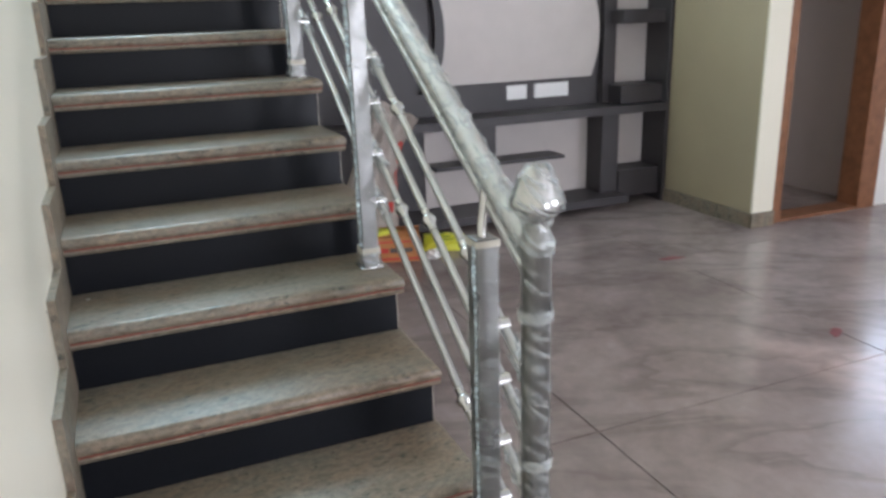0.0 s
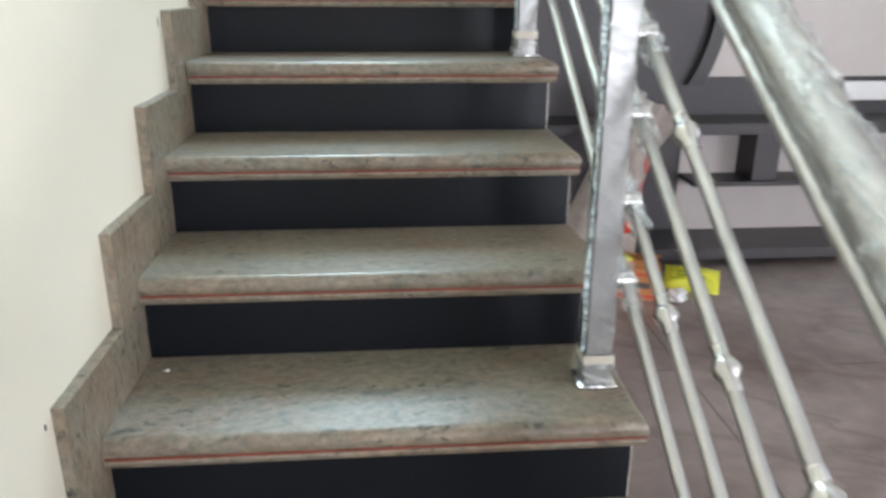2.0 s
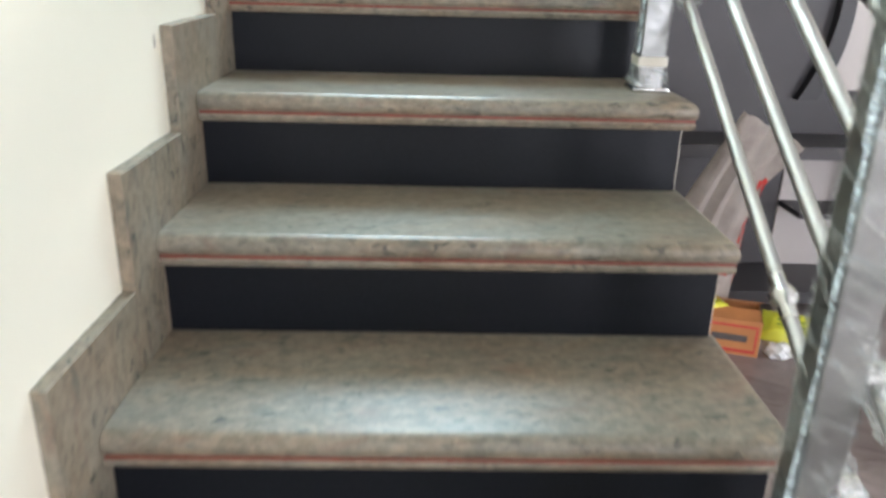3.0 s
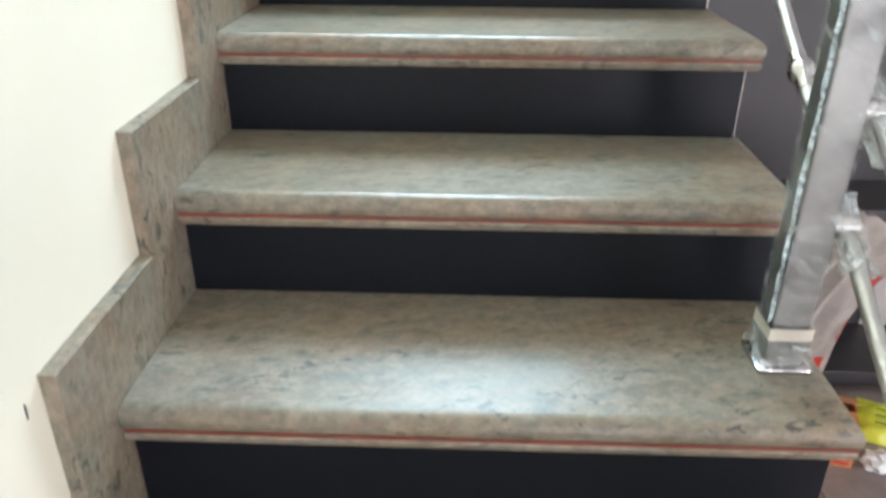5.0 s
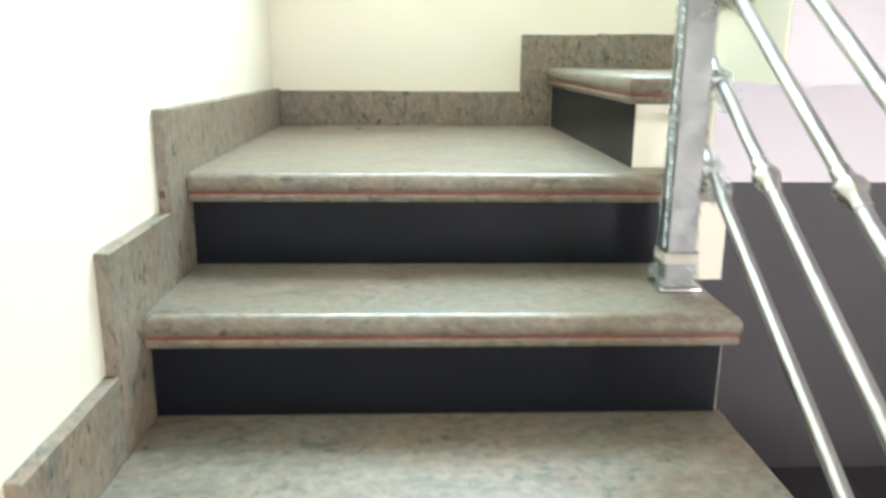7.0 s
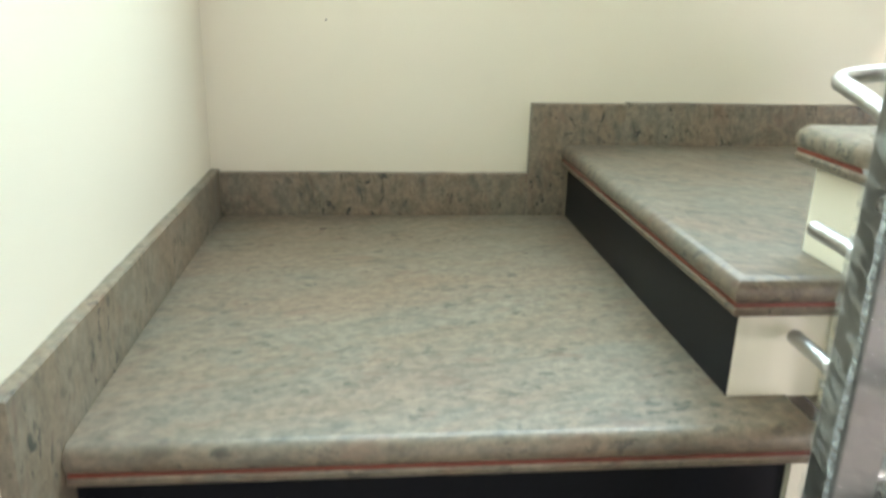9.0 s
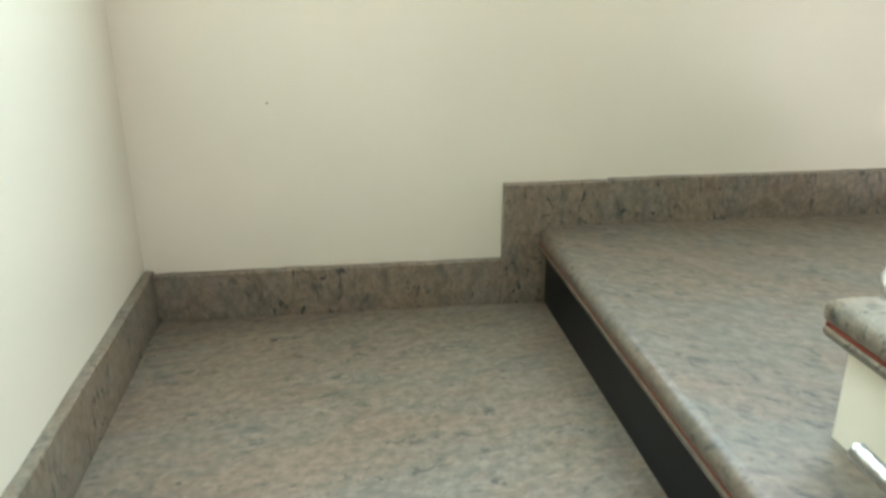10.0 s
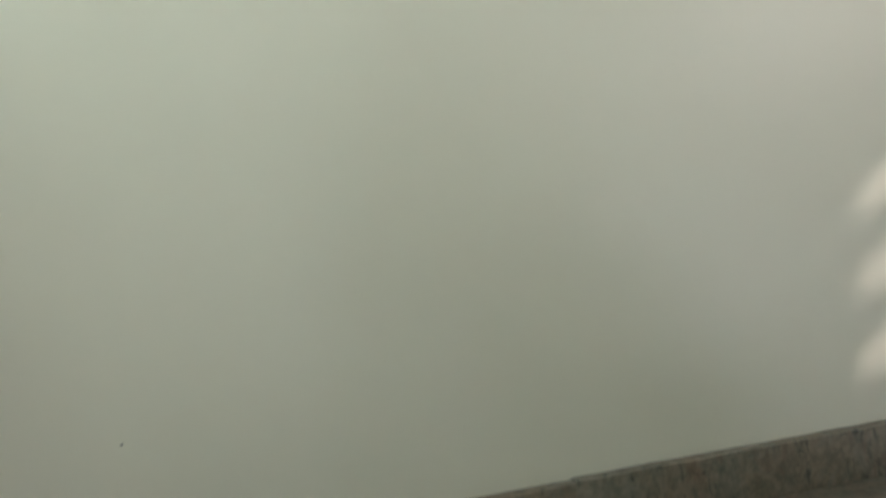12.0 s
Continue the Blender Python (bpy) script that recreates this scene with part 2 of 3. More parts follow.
def prism(outline, axis, a, b, bm=None):
    """A flat outline pulled along an axis from a to b; for x the outline holds (y, z), for y (x, z), for z (x, y)."""
    bm = bm or bmesh.new()

    def at(p, s):
        return {"x": (s, p[0], p[1]), "y": (p[0], s, p[1]), "z": (p[0], p[1], s)}[axis]

    lo, hi = [bm.verts.new(at(p, a)) for p in outline], [bm.verts.new(at(p, b)) for p in outline]
    bm.faces.new(lo)
    bm.faces.new(hi)
    for i in range(len(outline)):
        k = (i + 1) % len(outline)
        bm.faces.new((lo[i], lo[k], hi[k], hi[i]))
    return bm


def tube(points, radius, sides=14, bm=None, crumple=0.0, rnd=None, closed=True):
    """A round bar along a line of points; crumple makes its skin uneven."""
    bm = bm or bmesh.new()
    pts = [Vector(p) for p in points]
    rings, up = [], Vector((0.31, 0.17, 0.93))
    for i, p in enumerate(pts):
        d = (pts[min(i + 1, len(pts) - 1)] - pts[max(i - 1, 0)]).normalized()
        u = d.cross(up).normalized() if abs(d.dot(up)) < 0.97 else d.cross(Vector((1, 0, 0))).normalized()
        w = d.cross(u)
        ring = []
        for k in range(sides):
            a = 2 * math.pi * k / sides
            r = radius + (rnd.uniform(-crumple, crumple) if crumple else 0)
            ring.append(bm.verts.new(p + r * (math.cos(a) * u + math.sin(a) * w)))
        rings.append(ring)
    for a, b in zip(rings, rings[1:]):
        for k in range(sides):
            bm.faces.new((a[k], a[(k + 1) % sides], b[(k + 1) % sides], b[k]))
    if closed:
        bm.faces.new(rings[0])
        bm.faces.new(rings[-1])
    return bm


def lathe(profile, at, sides=28, bm=None):
    """A turned body: profile of (radius, height) about an upright axis."""
    bm = bm or bmesh.new()
    rings = []
    for r, h in profile:
        rings.append([bm.verts.new((at[0] + r * math.cos(2 * math.pi * k / sides), at[1] + r * math.sin(2 * math.pi * k / sides), at[2] + h))
                      for k in range(sides)])
    for a, b in zip(rings, rings[1:]):
        for k in range(sides):
            bm.faces.new((a[k], a[(k + 1) % sides], b[(k + 1) % sides], b[k]))
    bm.faces.new(rings[0])
    bm.faces.new(rings[-1])
    return bm


def along(a, b, count):
    a, b = Vector(a), Vector(b)
    return [a.lerp(b, i / (count - 1)) for i in range(count)]


# ---------------------------------------------------------------- plan
RISE, GOING = 0.18, 0.2815
WALL_Y = 4.46          # back wall
STAIR_W = 0.942        # right end of the risers
NOSE_W = 0.962         # right end of the treads
LAND = 11 * RISE       # first quarter landing
LAND2 = 12 * RISE      # second quarter landing
RET_X = 1.008          # open side of the returning flight
RET_W = 1.95
RET_LIP = 3.645        # first nosing of the returning flight
SKIRT = 0.02


def riser_y(j):
    return 1.481 + GOING * (j - 4)


# ---------------------------------------------------------------- setting


def structure(name, bm, mat, label, category):
    return tagged(part(name, bm, mat), label=label, category=category, kind="structure")


def wall(name, bm, mat, label):
    return structure(name, bm, mat, label, "wall")


def wall_with_opening(axis, at0, at1, a0, a1, z0, z1, o0, o1, oz0, oz1):
    """A wall slab with one rectangular opening, in four blocks."""
    bm = bmesh.new()
    for s0, s1, h0, h1 in ((a0, o0, z0, z1), (o1, a1, z0, z1), (o0, o1, z0, oz0), (o0, o1, oz1, z1)):
        if s1 - s0 > 1e-4 and h1 - h0 > 1e-4:
            if axis == "x":
                box(at0, at1, s0, s1, h0, h1, bm=bm)
            else:
                box(s0, s1, at0, at1, h0, h1, bm=bm)
    return bm


grille = wall_with_opening("x", 5.4, 5.6, -2.4, WALL_Y, 3.3, 6.2, -0.8, 1.3, 3.4, 5.02)
for z0, z1 in ((4.42, 4.48), (4.57, 4.645), (4.735, 4.81), (4.89, 5.02)):
    box(5.4, 5.43, -0.8, 1.3, z0, z1, bm=grille)
box(5.43, 5.46, -0.8, 0.653, 4.4, 5.02, bm=grille)
box(5.41, 5.44, -0.8, 1.3, 3.4, 4.42, bm=grille)
wall("wall_west", box(-0.2, 0.0, -4.6, WALL_Y + 0.2, -0.1, 6.2), WALL, "cream gloss-painted plaster wall beside the stairs")
wall("wall_back", wall_with_opening("y", WALL_Y, WALL_Y + 0.2, 0.0, 6.6, -0.1, 6.2, 0.08, 1.92, 3.23, 4.78), WALL, "cream gloss-painted plaster wall behind landing and cabinet")
wall("wall_pier", box(4.107, 4.286, 3.23, WALL_Y, 0, 3.1), WALL_SHADED, "cream wall return beside the doorway, its shade painted in as dull beige")
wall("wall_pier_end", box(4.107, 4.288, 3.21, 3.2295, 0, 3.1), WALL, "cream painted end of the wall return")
wall("wall_doorway", wall_with_opening("y", 3.23, 3.41, 4.288, 5.35, 0, 3.1, 4.288, 5.3, 0, 2.1), WALL_WHITE, "white plaster wall round a doorway")
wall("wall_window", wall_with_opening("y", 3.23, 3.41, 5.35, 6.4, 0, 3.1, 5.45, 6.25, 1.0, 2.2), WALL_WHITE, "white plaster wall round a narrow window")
wall("wall_inner_room", box(5.32, 5.42, 3.41, WALL_Y, 0, 3.1), LILAC_SHADED, "lilac wall of the room beyond the doorway, the room's dimness painted in")
wall("wall_south", wall_with_opening("y", -4.6, -4.4, 0, 6.6, -0.1, 3.1, 1.75, 2.85, 0.0, 2.2), WALL_WHITE, "white plaster wall with an entrance opening")
wall("wall_east", wall_with_opening("x", 6.4, 6.6, -4.4, WALL_Y, -0.1, 3.1, -4.0, -1.8, 1.2, 2.2), WALL_WHITE, "white plaster wall with a wide window opening")
wall("wall_upper_east", grille, WALL_WHITE, "white plaster wall with an upstairs window")
wall("wall_upper_south", box(0, 5.6, -2.6, -2.4, 3.3, 6.2), WALL_WHITE, "white plaster wall upstairs")

slab = bmesh.new()
for x0, x1, y0, y1 in ((3.6, 6.6, 2.4, WALL_Y), (2.0, 6.6, -4.6, 2.4), (0.0, 2.0, -4.6, 0.15)):
    box(x0, x1, y0, y1, 3.1, 3.3, bm=slab)
structure("ceiling_hall", slab, CEILING, "white plaster ceiling round the stair opening", "ceiling")
structure("ceiling_upper", box(-0.2, 5.6, -2.6, WALL_Y + 0.2, 6.2, 6.3), CEILING, "white plaster ceiling above the stairwell", "ceiling")
structure("ground", box(-40, 40, -40, 40, -0.3, -0.12), GROUT, "bare dark ground outside the house", "ground")

floor = structure("floor", box(0.0, 6.4, -4.4, WALL_Y, -0.1, -0.004), GROUT, "rosy grey veined marble floor, polished", "floor")

# ---------------------------------------------------------------- staircase
stairs = empty("staircase", (0, 0, 0), label="granite staircase with black risers turning back over a quarter landing", category="staircase")


NOSE = [(0.02 - 0.02 * math.sin(radians(a)), 0.02 * math.cos(radians(a)) - 0.02) for a in range(0, 91, 15)]
NOSE += [(0.001, -0.03), (0.005, -0.034), (0.005, -0.039), (0.002, -0.043), (0.003, -0.05), (0.007, -0.054)]


def tread(x0, x1, y0, y1, top, noses, mat):
    """A stone tread with a rounded, grooved lip on the sides named, and the resin line in the groove."""
    west, east, south, north = (float(side in noses) for side in ("w", "e", "s", "n"))
    bm = bmesh.new()
    rings = []
    for off, dz in NOSE:
        a, b, c, d = x0 + off * west, x1 - off * east, y0 + off * south, y1 - off * north
        rings.append([bm.verts.new(v) for v in ((a, c, top + dz), (b, c, top + dz), (b, d, top + dz), (a, d, top + dz))])
    bm.faces.new(rings[0])
    bm.faces.new(rings[-1])
    for p, q in zip(rings, rings[1:]):
        for k in range(4):
            bm.faces.new((p[k], p[(k + 1) % 4], q[(k + 1) % 4], q[k]))
    t = part("tread", bm, mat, stairs, smooth=True)
    o = 0.0036
    line = box(x0 + (o if west else 0.002), x1 - (o if east else 0.002), y0 + (o if south else 0.002), y1 - (o if north else 0.002), top - 0.0392, top - 0.0338)
    part("nosing_joint", line, RED_LINE, t, "red-brown resin line in the nosing")
    return t


for j in range(1, 12):
    back = riser_y(j + 1) + 0.01 if j < 11 else WALL_Y - 0.001
    tread(SKIRT + 0.001, NOSE_W if j < 11 else NOSE_W - 0.004, riser_y(j) - 0.028, back, j * RISE, "se" if j < 11 else "s", GRANITE if j < 11 else GRANITE_DUSTY)
    part("riser", box(SKIRT + 0.001, STAIR_W, riser_y(j), riser_y(j) + 0.018, (j - 1) * RISE - 0.01, j * RISE - 0.053), BLACK, stairs, "polished black granite riser")
    part("plaster_edge", box(STAIR_W + 0.0005, STAIR_W + 0.0026, riser_y(j) + 0.004, riser_y(j) + 0.03, (j - 1) * RISE, j * RISE - 0.055), WALL, stairs, "thin cream plaster edge")

# the step up from the landing
STEP_X, STEP_Y = 0.853, 3.493
tread(STEP_X, 2.0, STEP_Y, WALL_Y - 0.001, LAND2, "ws", GRANITE_TURNED)
part("riser", box(STEP_X + 0.02, STEP_X + 0.038, STEP_Y + 0.024, WALL_Y - 0.002, LAND - 0.01, LAND2 - 0.053), BLACK, stairs, "polished black granite riser")

# returning flight, climbing back toward the hall
for k in range(1, 7):
    top, lip = LAND2 + k * RISE, RET_LIP - 0.27 * (k - 1)
    tread(RET_X - 0.022, RET_W, lip - 0.29, lip, top, "wn", GRANITE)
    part("riser", box(RET_X + 0.006, RET_W, lip - 0.05, lip - 0.032, top - RISE - 0.01, top - 0.053), BLACK, stairs, "polished black granite riser")

# folded concrete body, plastered
body = bmesh.new()
prof = [(riser_y(1) + 0.018, 0.0)]
for j in range(1, 11):
    prof += [(riser_y(j) + 0.018, j * RISE - 0.054), (riser_y(j + 1) + 0.018, j * RISE - 0.054)]
prof += [(riser_y(11) + 0.018, LAND - 0.054), (WALL_Y - 0.002, LAND - 0.054), (WALL_Y - 0.002, LAND - 0.21), (riser_y(11) + 0.05, LAND - 0.21),
         (riser_y(3) + 0.05, 0.0)]
prism(prof, "x", 0.002, STAIR_W - 0.004, bm=body)
part("stair_body", body, WALL, stairs, "cream plastered concrete flight")
land_body = box(STAIR_W - 0.004, 1.045, riser_y(11) - 0.012, WALL_Y - 0.002, LAND - 0.21, LAND - 0.055)
part("landing_edge", land_body, WALL, stairs, "cream plastered slab edge")
part("landing_edge", box(NOSE_W - 0.003, 1.05, riser_y(11) - 0.014, STEP_Y + 0.01, LAND - 0.053, LAND - 0.035), GRANITE, stairs, "narrow granite edge strip")
part("landing_front", box(STEP_X + 0.021, 2.0, STEP_Y + 0.022, STEP_Y + 0.0265, LAND - 0.002, LAND2 - 0.0545), WALL, stairs, "cream plastered step end")
part("landing_body", box(STEP_X + 0.04, 2.0, STEP_Y + 0.028, WALL_Y - 0.002, LAND - 0.005, LAND2 - 0.055), WALL, stairs, "cream plastered upper landing block")

ret = bmesh.new()
side = bmesh.new()
prof = [(3.466, LAND2 - 0.2), (WALL_Y - 0.003, LAND2 - 0.2), (WALL_Y - 0.003, LAND2 - 0.05), (RET_LIP - 0.07, LAND2 - 0.05)]
upper, upper_side, lower = [], [], []
for k in range(1, 7):
    top, lip = LAND2 + k * RISE, RET_LIP - 0.27 * (k - 1)
    upper += [(lip - 0.05, top - 0.055), (lip - 0.32, top - 0.055)]
    upper_side += [(lip - 0.03, top - 0.055), (lip - 0.3, top - 0.055)]
    lower += [(3.466 - 0.262 * (k - 1), LAND2 - 0.005 + RISE * (k - 1)), (3.466 - 0.262 * k, LAND2 - 0.005 + RISE * (k - 1))]
outline = prof + upper + list(reversed(lower))
prism(outline, "x", RET_X + 0.006, RET_W, bm=ret)
part("return_flight_body", ret, LILAC, stairs, "pale lilac painted underside of the folded flight")
prism(prof[:-1] + [(RET_LIP - 0.03, LAND2 - 0.055)] + upper_side + list(reversed(lower)), "x", RET_X, RET_X + 0.005, bm=side)
part("return_flight_side", side, WALL, stairs, "cream painted side of the upper flight")

# skirting, cut in steps


def skirt(axis, a, b, z0, z1, slope=0.0, deep=SKIRT):
    """A thin stone skirting piece along a wall with a slightly uneven sawn and grouted top."""
    bm = bmesh.new()
    count = max(2, int((b - a) / 0.04))
    rows = []
    for i in range(count + 1):
        s = a + (b - a) * i / count
        top = z1 + slope * i / count + 0.0022 * noise.noise(Vector((s * 17, z1 * 5, 2.0)))
        out = deep + 0.001 * noise.noise(Vector((s * 11, z1 * 3, 7.0)))
        spots = ((0.0005, z0), (out, z0), (out, top - 0.002), (out - 0.002, top), (0.0005, top))
        rows.append([bm.verts.new((d, s, z) if axis == "y" else (s, WALL_Y - d, z)) for d, z in spots])
    for p, q in zip(rows, rows[1:]):
        for k in range(5):
            bm.faces.new((p[k], p[(k + 1) % 5], q[(k + 1) % 5], q[k]))
    bm.faces.new(rows[0])
    bm.faces.new(rows[-1])
    part("skirting_piece", bm, GRANITE_UP, stairs)


for j in range(1, 11):
    y0, y1 = riser_y(j) - 0.128, riser_y(j + 1) - 0.128
    top = j * RISE + 0.127
    low = (j - 1) * RISE - 0.02
    skirt("y", y0, y1 - 0.0015, low - 0.05, top)
skirt("y", riser_y(11) - 0.128, WALL_Y - 0.0005, LAND - 0.22, LAND + 0.122, -0.01)
skirt("x", SKIRT + 0.001, 0.772, LAND - 0.01, LAND + 0.106)
skirt("x", 0.773, 1.008, LAND - 0.01, LAND2 + 0.1, 0.0, SKIRT + 0.001)
skirt("x", 1.009, 2.0, LAND2 - 0.01, LAND2 + 0.104)

# ---------------------------------------------------------------- railing
railing = empty("stair_railing", (0.9, 0.757, RISE), label="polished steel stair railing still wrapped in clear film", category="railing")
POST_X, BAR_X = 0.898, 0.945
rnd = random.Random(4)


def keep(ob):
    """Parts are modelled in place; set them under the railing's foot."""
    ob.matrix_parent_inverse = railing.matrix_world.inverted()
    return ob


def rail_part(name, bm, mat, label="", smooth=True):
    return keep(part(name, bm, mat, railing, label, smooth))


def under(ob, name, bm, mat, label="", smooth=True):
    return part(name, bm, mat, ob, label, smooth)


def crumpled_box(cx, cy, half, z0, z1, steps, size, flare=0.0):
    """A loose film sleeve round a square post, spread at its foot by the flare."""
    bm = bmesh.new()
    rings = []
    for i in range(steps):
        f = i / (steps - 1)
        z = z0 + (z1 - z0) * f
        ring = []
        for k in range(20):
            a = 2 * math.pi * (k + 0.5) / 20
            h = half + flare * (1 - f)
            s = min(h / max(abs(math.cos(a)), abs(math.sin(a))), h * 1.38) + rnd.uniform(0, size)
            ring.append(bm.verts.new((cx + s * math.cos(a), cy + s * math.sin(a), z + rnd.uniform(-0.3, 0.3) * abs(z1 - z0) / steps * (0 < i < steps - 1))))
        rings.append(ring)
    for a, b in zip(rings, rings[1:]):
        for k in range(20):
            bm.faces.new((a[k], a[(k + 1) % 20], b[(k + 1) % 20], b[k]))
    return bm


def film_seam(cx, cy, z0, z1, out):
    """The pinched seam of a sleeve: a narrow crinkled double fin along one corner of a post."""
    bm = bmesh.new()
    steps, rows = 60, []
    for i in range(steps):
        z = z0 + (z1 - z0) * i / (steps - 1)
        w = out * (0.7 + 0.5 * noise.noise(Vector((z * 9, cx, cy)))) + rnd.uniform(-0.002, 0.002)
        dz, dy = rnd.uniform(-0.004, 0.004), rnd.uniform(-0.003, 0.003)
        rows.append([bm.verts.new(v) for v in ((cx, cy - 0.002, z), (cx - w * 0.55, cy - 0.002 - w * 0.35 + dy, z + dz), (cx - w, cy - w * 0.6, z + dz * 2),
                                               (cx - w * 0.5, cy + 0.003 - w * 0.2 + dy, z), (cx, cy + 0.004, z))])
    for p, q in zip(rows, rows[1:]):
        for k in range(4):
            bm.faces.new((p[k], p[k + 1], q[k + 1], q[k]))
    return bm


def wound(a, b, radius, lift, pitch):
    """Film wound round a straight bar: overlapping turns that stand off a little at their edge."""
    a, b = Vector(a), Vector(b)
    d, length = (b - a).normalized(), (b - a).length
    u = d.cross(Vector((1, 0, 0))).normalized()
    w = d.cross(u)
    bm = bmesh.new()
    rings, count, sides = [], int(length / pitch * 8), 20
    for i in range(count + 1):
        ring = []
        for k in range(sides):
            ang = 2 * math.pi * k / sides
            turn = (length * i / count / pitch + k / sides) % 1.0
            r = radius + lift * turn ** 3 + rnd.uniform(0, 0.0005)
            ring.append(bm.verts.new(a + d * (length * i / count) + r * (math.cos(ang) * u + math.sin(ang) * w)))
        rings.append(ring)
    for p, q in zip(rings, rings[1:]):
        for k in range(sides):
            bm.faces.new((p[k], p[(k + 1) % sides], q[(k + 1) % sides], q[k]))
    return bm


def bead(p, d, radius):
    """A ball threaded on a bar, with a short collar on either side."""
    bm = bmesh.new()
    u = d.cross(Vector((1, 0, 0))).normalized()
    w = d.cross(u)
    prof = [(-1.7, 0.6), (-0.85, 0.62)] + [(math.sin(radians(g)), math.cos(radians(g))) for g in range(-50, 51, 20)] + [(0.85, 0.62), (1.7, 0.6)]
    rings = []
    for h, r in prof:
        rings.append([bm.verts.new(p + d * (h * radius) + radius * r * (math.cos(2 * math.pi * k / 14) * u + math.sin(2 * math.pi * k / 14) * w)) for k in range(14)])
    for a, b in zip(rings, rings[1:]):
        for k in range(14):
            bm.faces.new((a[k], a[(k + 1) % 14], b[(k + 1) % 14], b[k]))
    bm.faces.new(rings[0])
    bm.faces.new(rings[-1])
    return bm


BARS = (0.21, 0.36, 0.515, 0.65)
SLOPE = RISE / GOING
for j in (1, 4, 7, 10):
    y, z = 1.602 + GOING * (j - 4), j * RISE
    post = rail_part("post", box(POST_X - 0.025, POST_X + 0.025, y - 0.025, y + 0.025, z + 0.004, z + 0.86, 0.003), STEEL_BRUSHED, "square steel post in clear film", smooth=False)
    under(post, "base_plate", box(POST_X - 0.037, POST_X + 0.037, y - 0.037, y + 0.037, z, z + 0.008, 0.002), STEEL)
    under(post, "plastic_wrap", crumpled_box(POST_X, y, 0.0275, z + 0.07, z + 0.855, 36, 0.0018), FILM_TIGHT, "crinkled clear film sleeve", smooth=False)
    under(post, "plastic_wrap", crumpled_box(POST_X, y, 0.0285, z + 0.012, z + 0.052, 6, 0.003, 0.007), FILM, "flared foot of the film sleeve", smooth=False)
    under(post, "film_seam", film_seam(POST_X - 0.027, y - 0.02, z + 0.08, z + 0.85, 0.012), GLINT_FILM, "pinched edge of the film sleeve, teal glints painted into its tint", smooth=False)
    under(post, "tape", crumpled_box(POST_X, y, 0.0299, z + 0.05, z + 0.069, 3, 0.0006), TAPE, "cream adhesive tape band")
    if j == 1:
        under(post, "tape", crumpled_box(POST_X, y, 0.0282, z + 0.843, z + 0.858, 3, 0.0004), TAPE, "cream adhesive tape cap")
    neck = tube([(POST_X, y, z + 0.85), (POST_X, y + 0.003, z + 0.88), (POST_X + 0.008, y + 0.006, z + 0.93), (POST_X + 0.015, y + 0.006, z + 0.99)], 0.011)
    under(post, "rail_bracket", neck, STEEL, "bent steel bracket below the handrail")
    for h in BARS:
        under(post, "bar_clamp", tube([(POST_X + 0.02, y, z + h), (BAR_X + 0.012, y, z + h)], 0.017, 14), STEEL, "short steel clamp for a rail bar")

# bars with ball sleeves, from newel to landing
y_lo = 0.575
for n, h in enumerate(BARS):
    def bar_z(y, h=h):
        return 0.72 + h + SLOPE * (y - 1.602)

    path = along((BAR_X, y_lo, bar_z(y_lo)), (BAR_X, 3.375, bar_z(3.375)), 12)
    z = bar_z(3.375)
    if n < 2:
        # short level end, cut off open
        path += [Vector((BAR_X, 3.4, z + 0.009)), Vector((BAR_X, 3.43, z + 0.012)), Vector((BAR_X, 3.497, z + 0.014))]
    else:
        # round the well and back up along the upper flight
        path += [Vector((BAR_X, 3.41, z + 0.018)), Vector((BAR_X, 3.45, z + 0.03)), Vector((BAR_X, 3.485, z + 0.038))]
        for a in range(20, 181, 20):
            path.append(Vector((BAR_X + 0.05 - 0.05 * math.cos(radians(a)), 3.485 + 0.05 * math.sin(radians(a)), z + 0.038 + 0.02 * a / 180)))
        path += along((BAR_X + 0.1, 3.45, z + 0.075), (BAR_X + 0.1, 2.2, z + 0.075 + 0.667 * 1.25), 8)
    bar = rail_part("rail_bar", tube(path, 0.0105), STEEL_COATED, "thin polished steel rail bar")
    if n < 2:
        # the bar is solid; a dark disc gives the shade of a hollow
        under(bar, "end_hollow_shade", tube([(BAR_X, 3.4972, z + 0.014), (BAR_X, 3.4985, z + 0.014)], 0.008), HOLLOW_SHADE, "dark disc painted as the shade inside the cut tube")
    for j in (4, 7, 10):
        py = 1.602 + GOING * (j - 4)
        offs = {0: (-0.62,), 1: (-0.207,), 2: (-0.42,), 3: (-0.205, -0.664)}[n]
        for o in offs:
            y = py + o
            p, d = Vector((BAR_X, y, bar_z(y))), Vector((0, 1, SLOPE)).normalized()
            under(bar, "ball_sleeve", bead(p, d, 0.0205), STEEL, "steel ball sleeve on the bar")

# crumpled film left round the bars at every clamp
for j in (4, 7, 10):
    y = 1.602 + GOING * (j - 4)
    for h in BARS:
        z = j * RISE + h
        a, b = (BAR_X, y - 0.062, z - 0.062 * SLOPE), (BAR_X, y + 0.035, z + 0.035 * SLOPE)
        rail_part("plastic_wrap", tube(along(a, b, 14), 0.019, 12, crumple=0.005, rnd=rnd, closed=False), FILM, "crumpled clear film round a bar clamp", smooth=False)

# loose twists of film on the short bars before the newel
for h in BARS:
    a, b = (BAR_X, 0.6, 0.72 + h + SLOPE * (0.6 - 1.602)), (BAR_X, 0.735, 0.72 + h + SLOPE * (0.735 - 1.602))
    rail_part("plastic_wrap", tube(along(a, b, 16), 0.019, 12, crumple=0.006, rnd=rnd, closed=False), FILM, "loose twist of clear film round a bar")

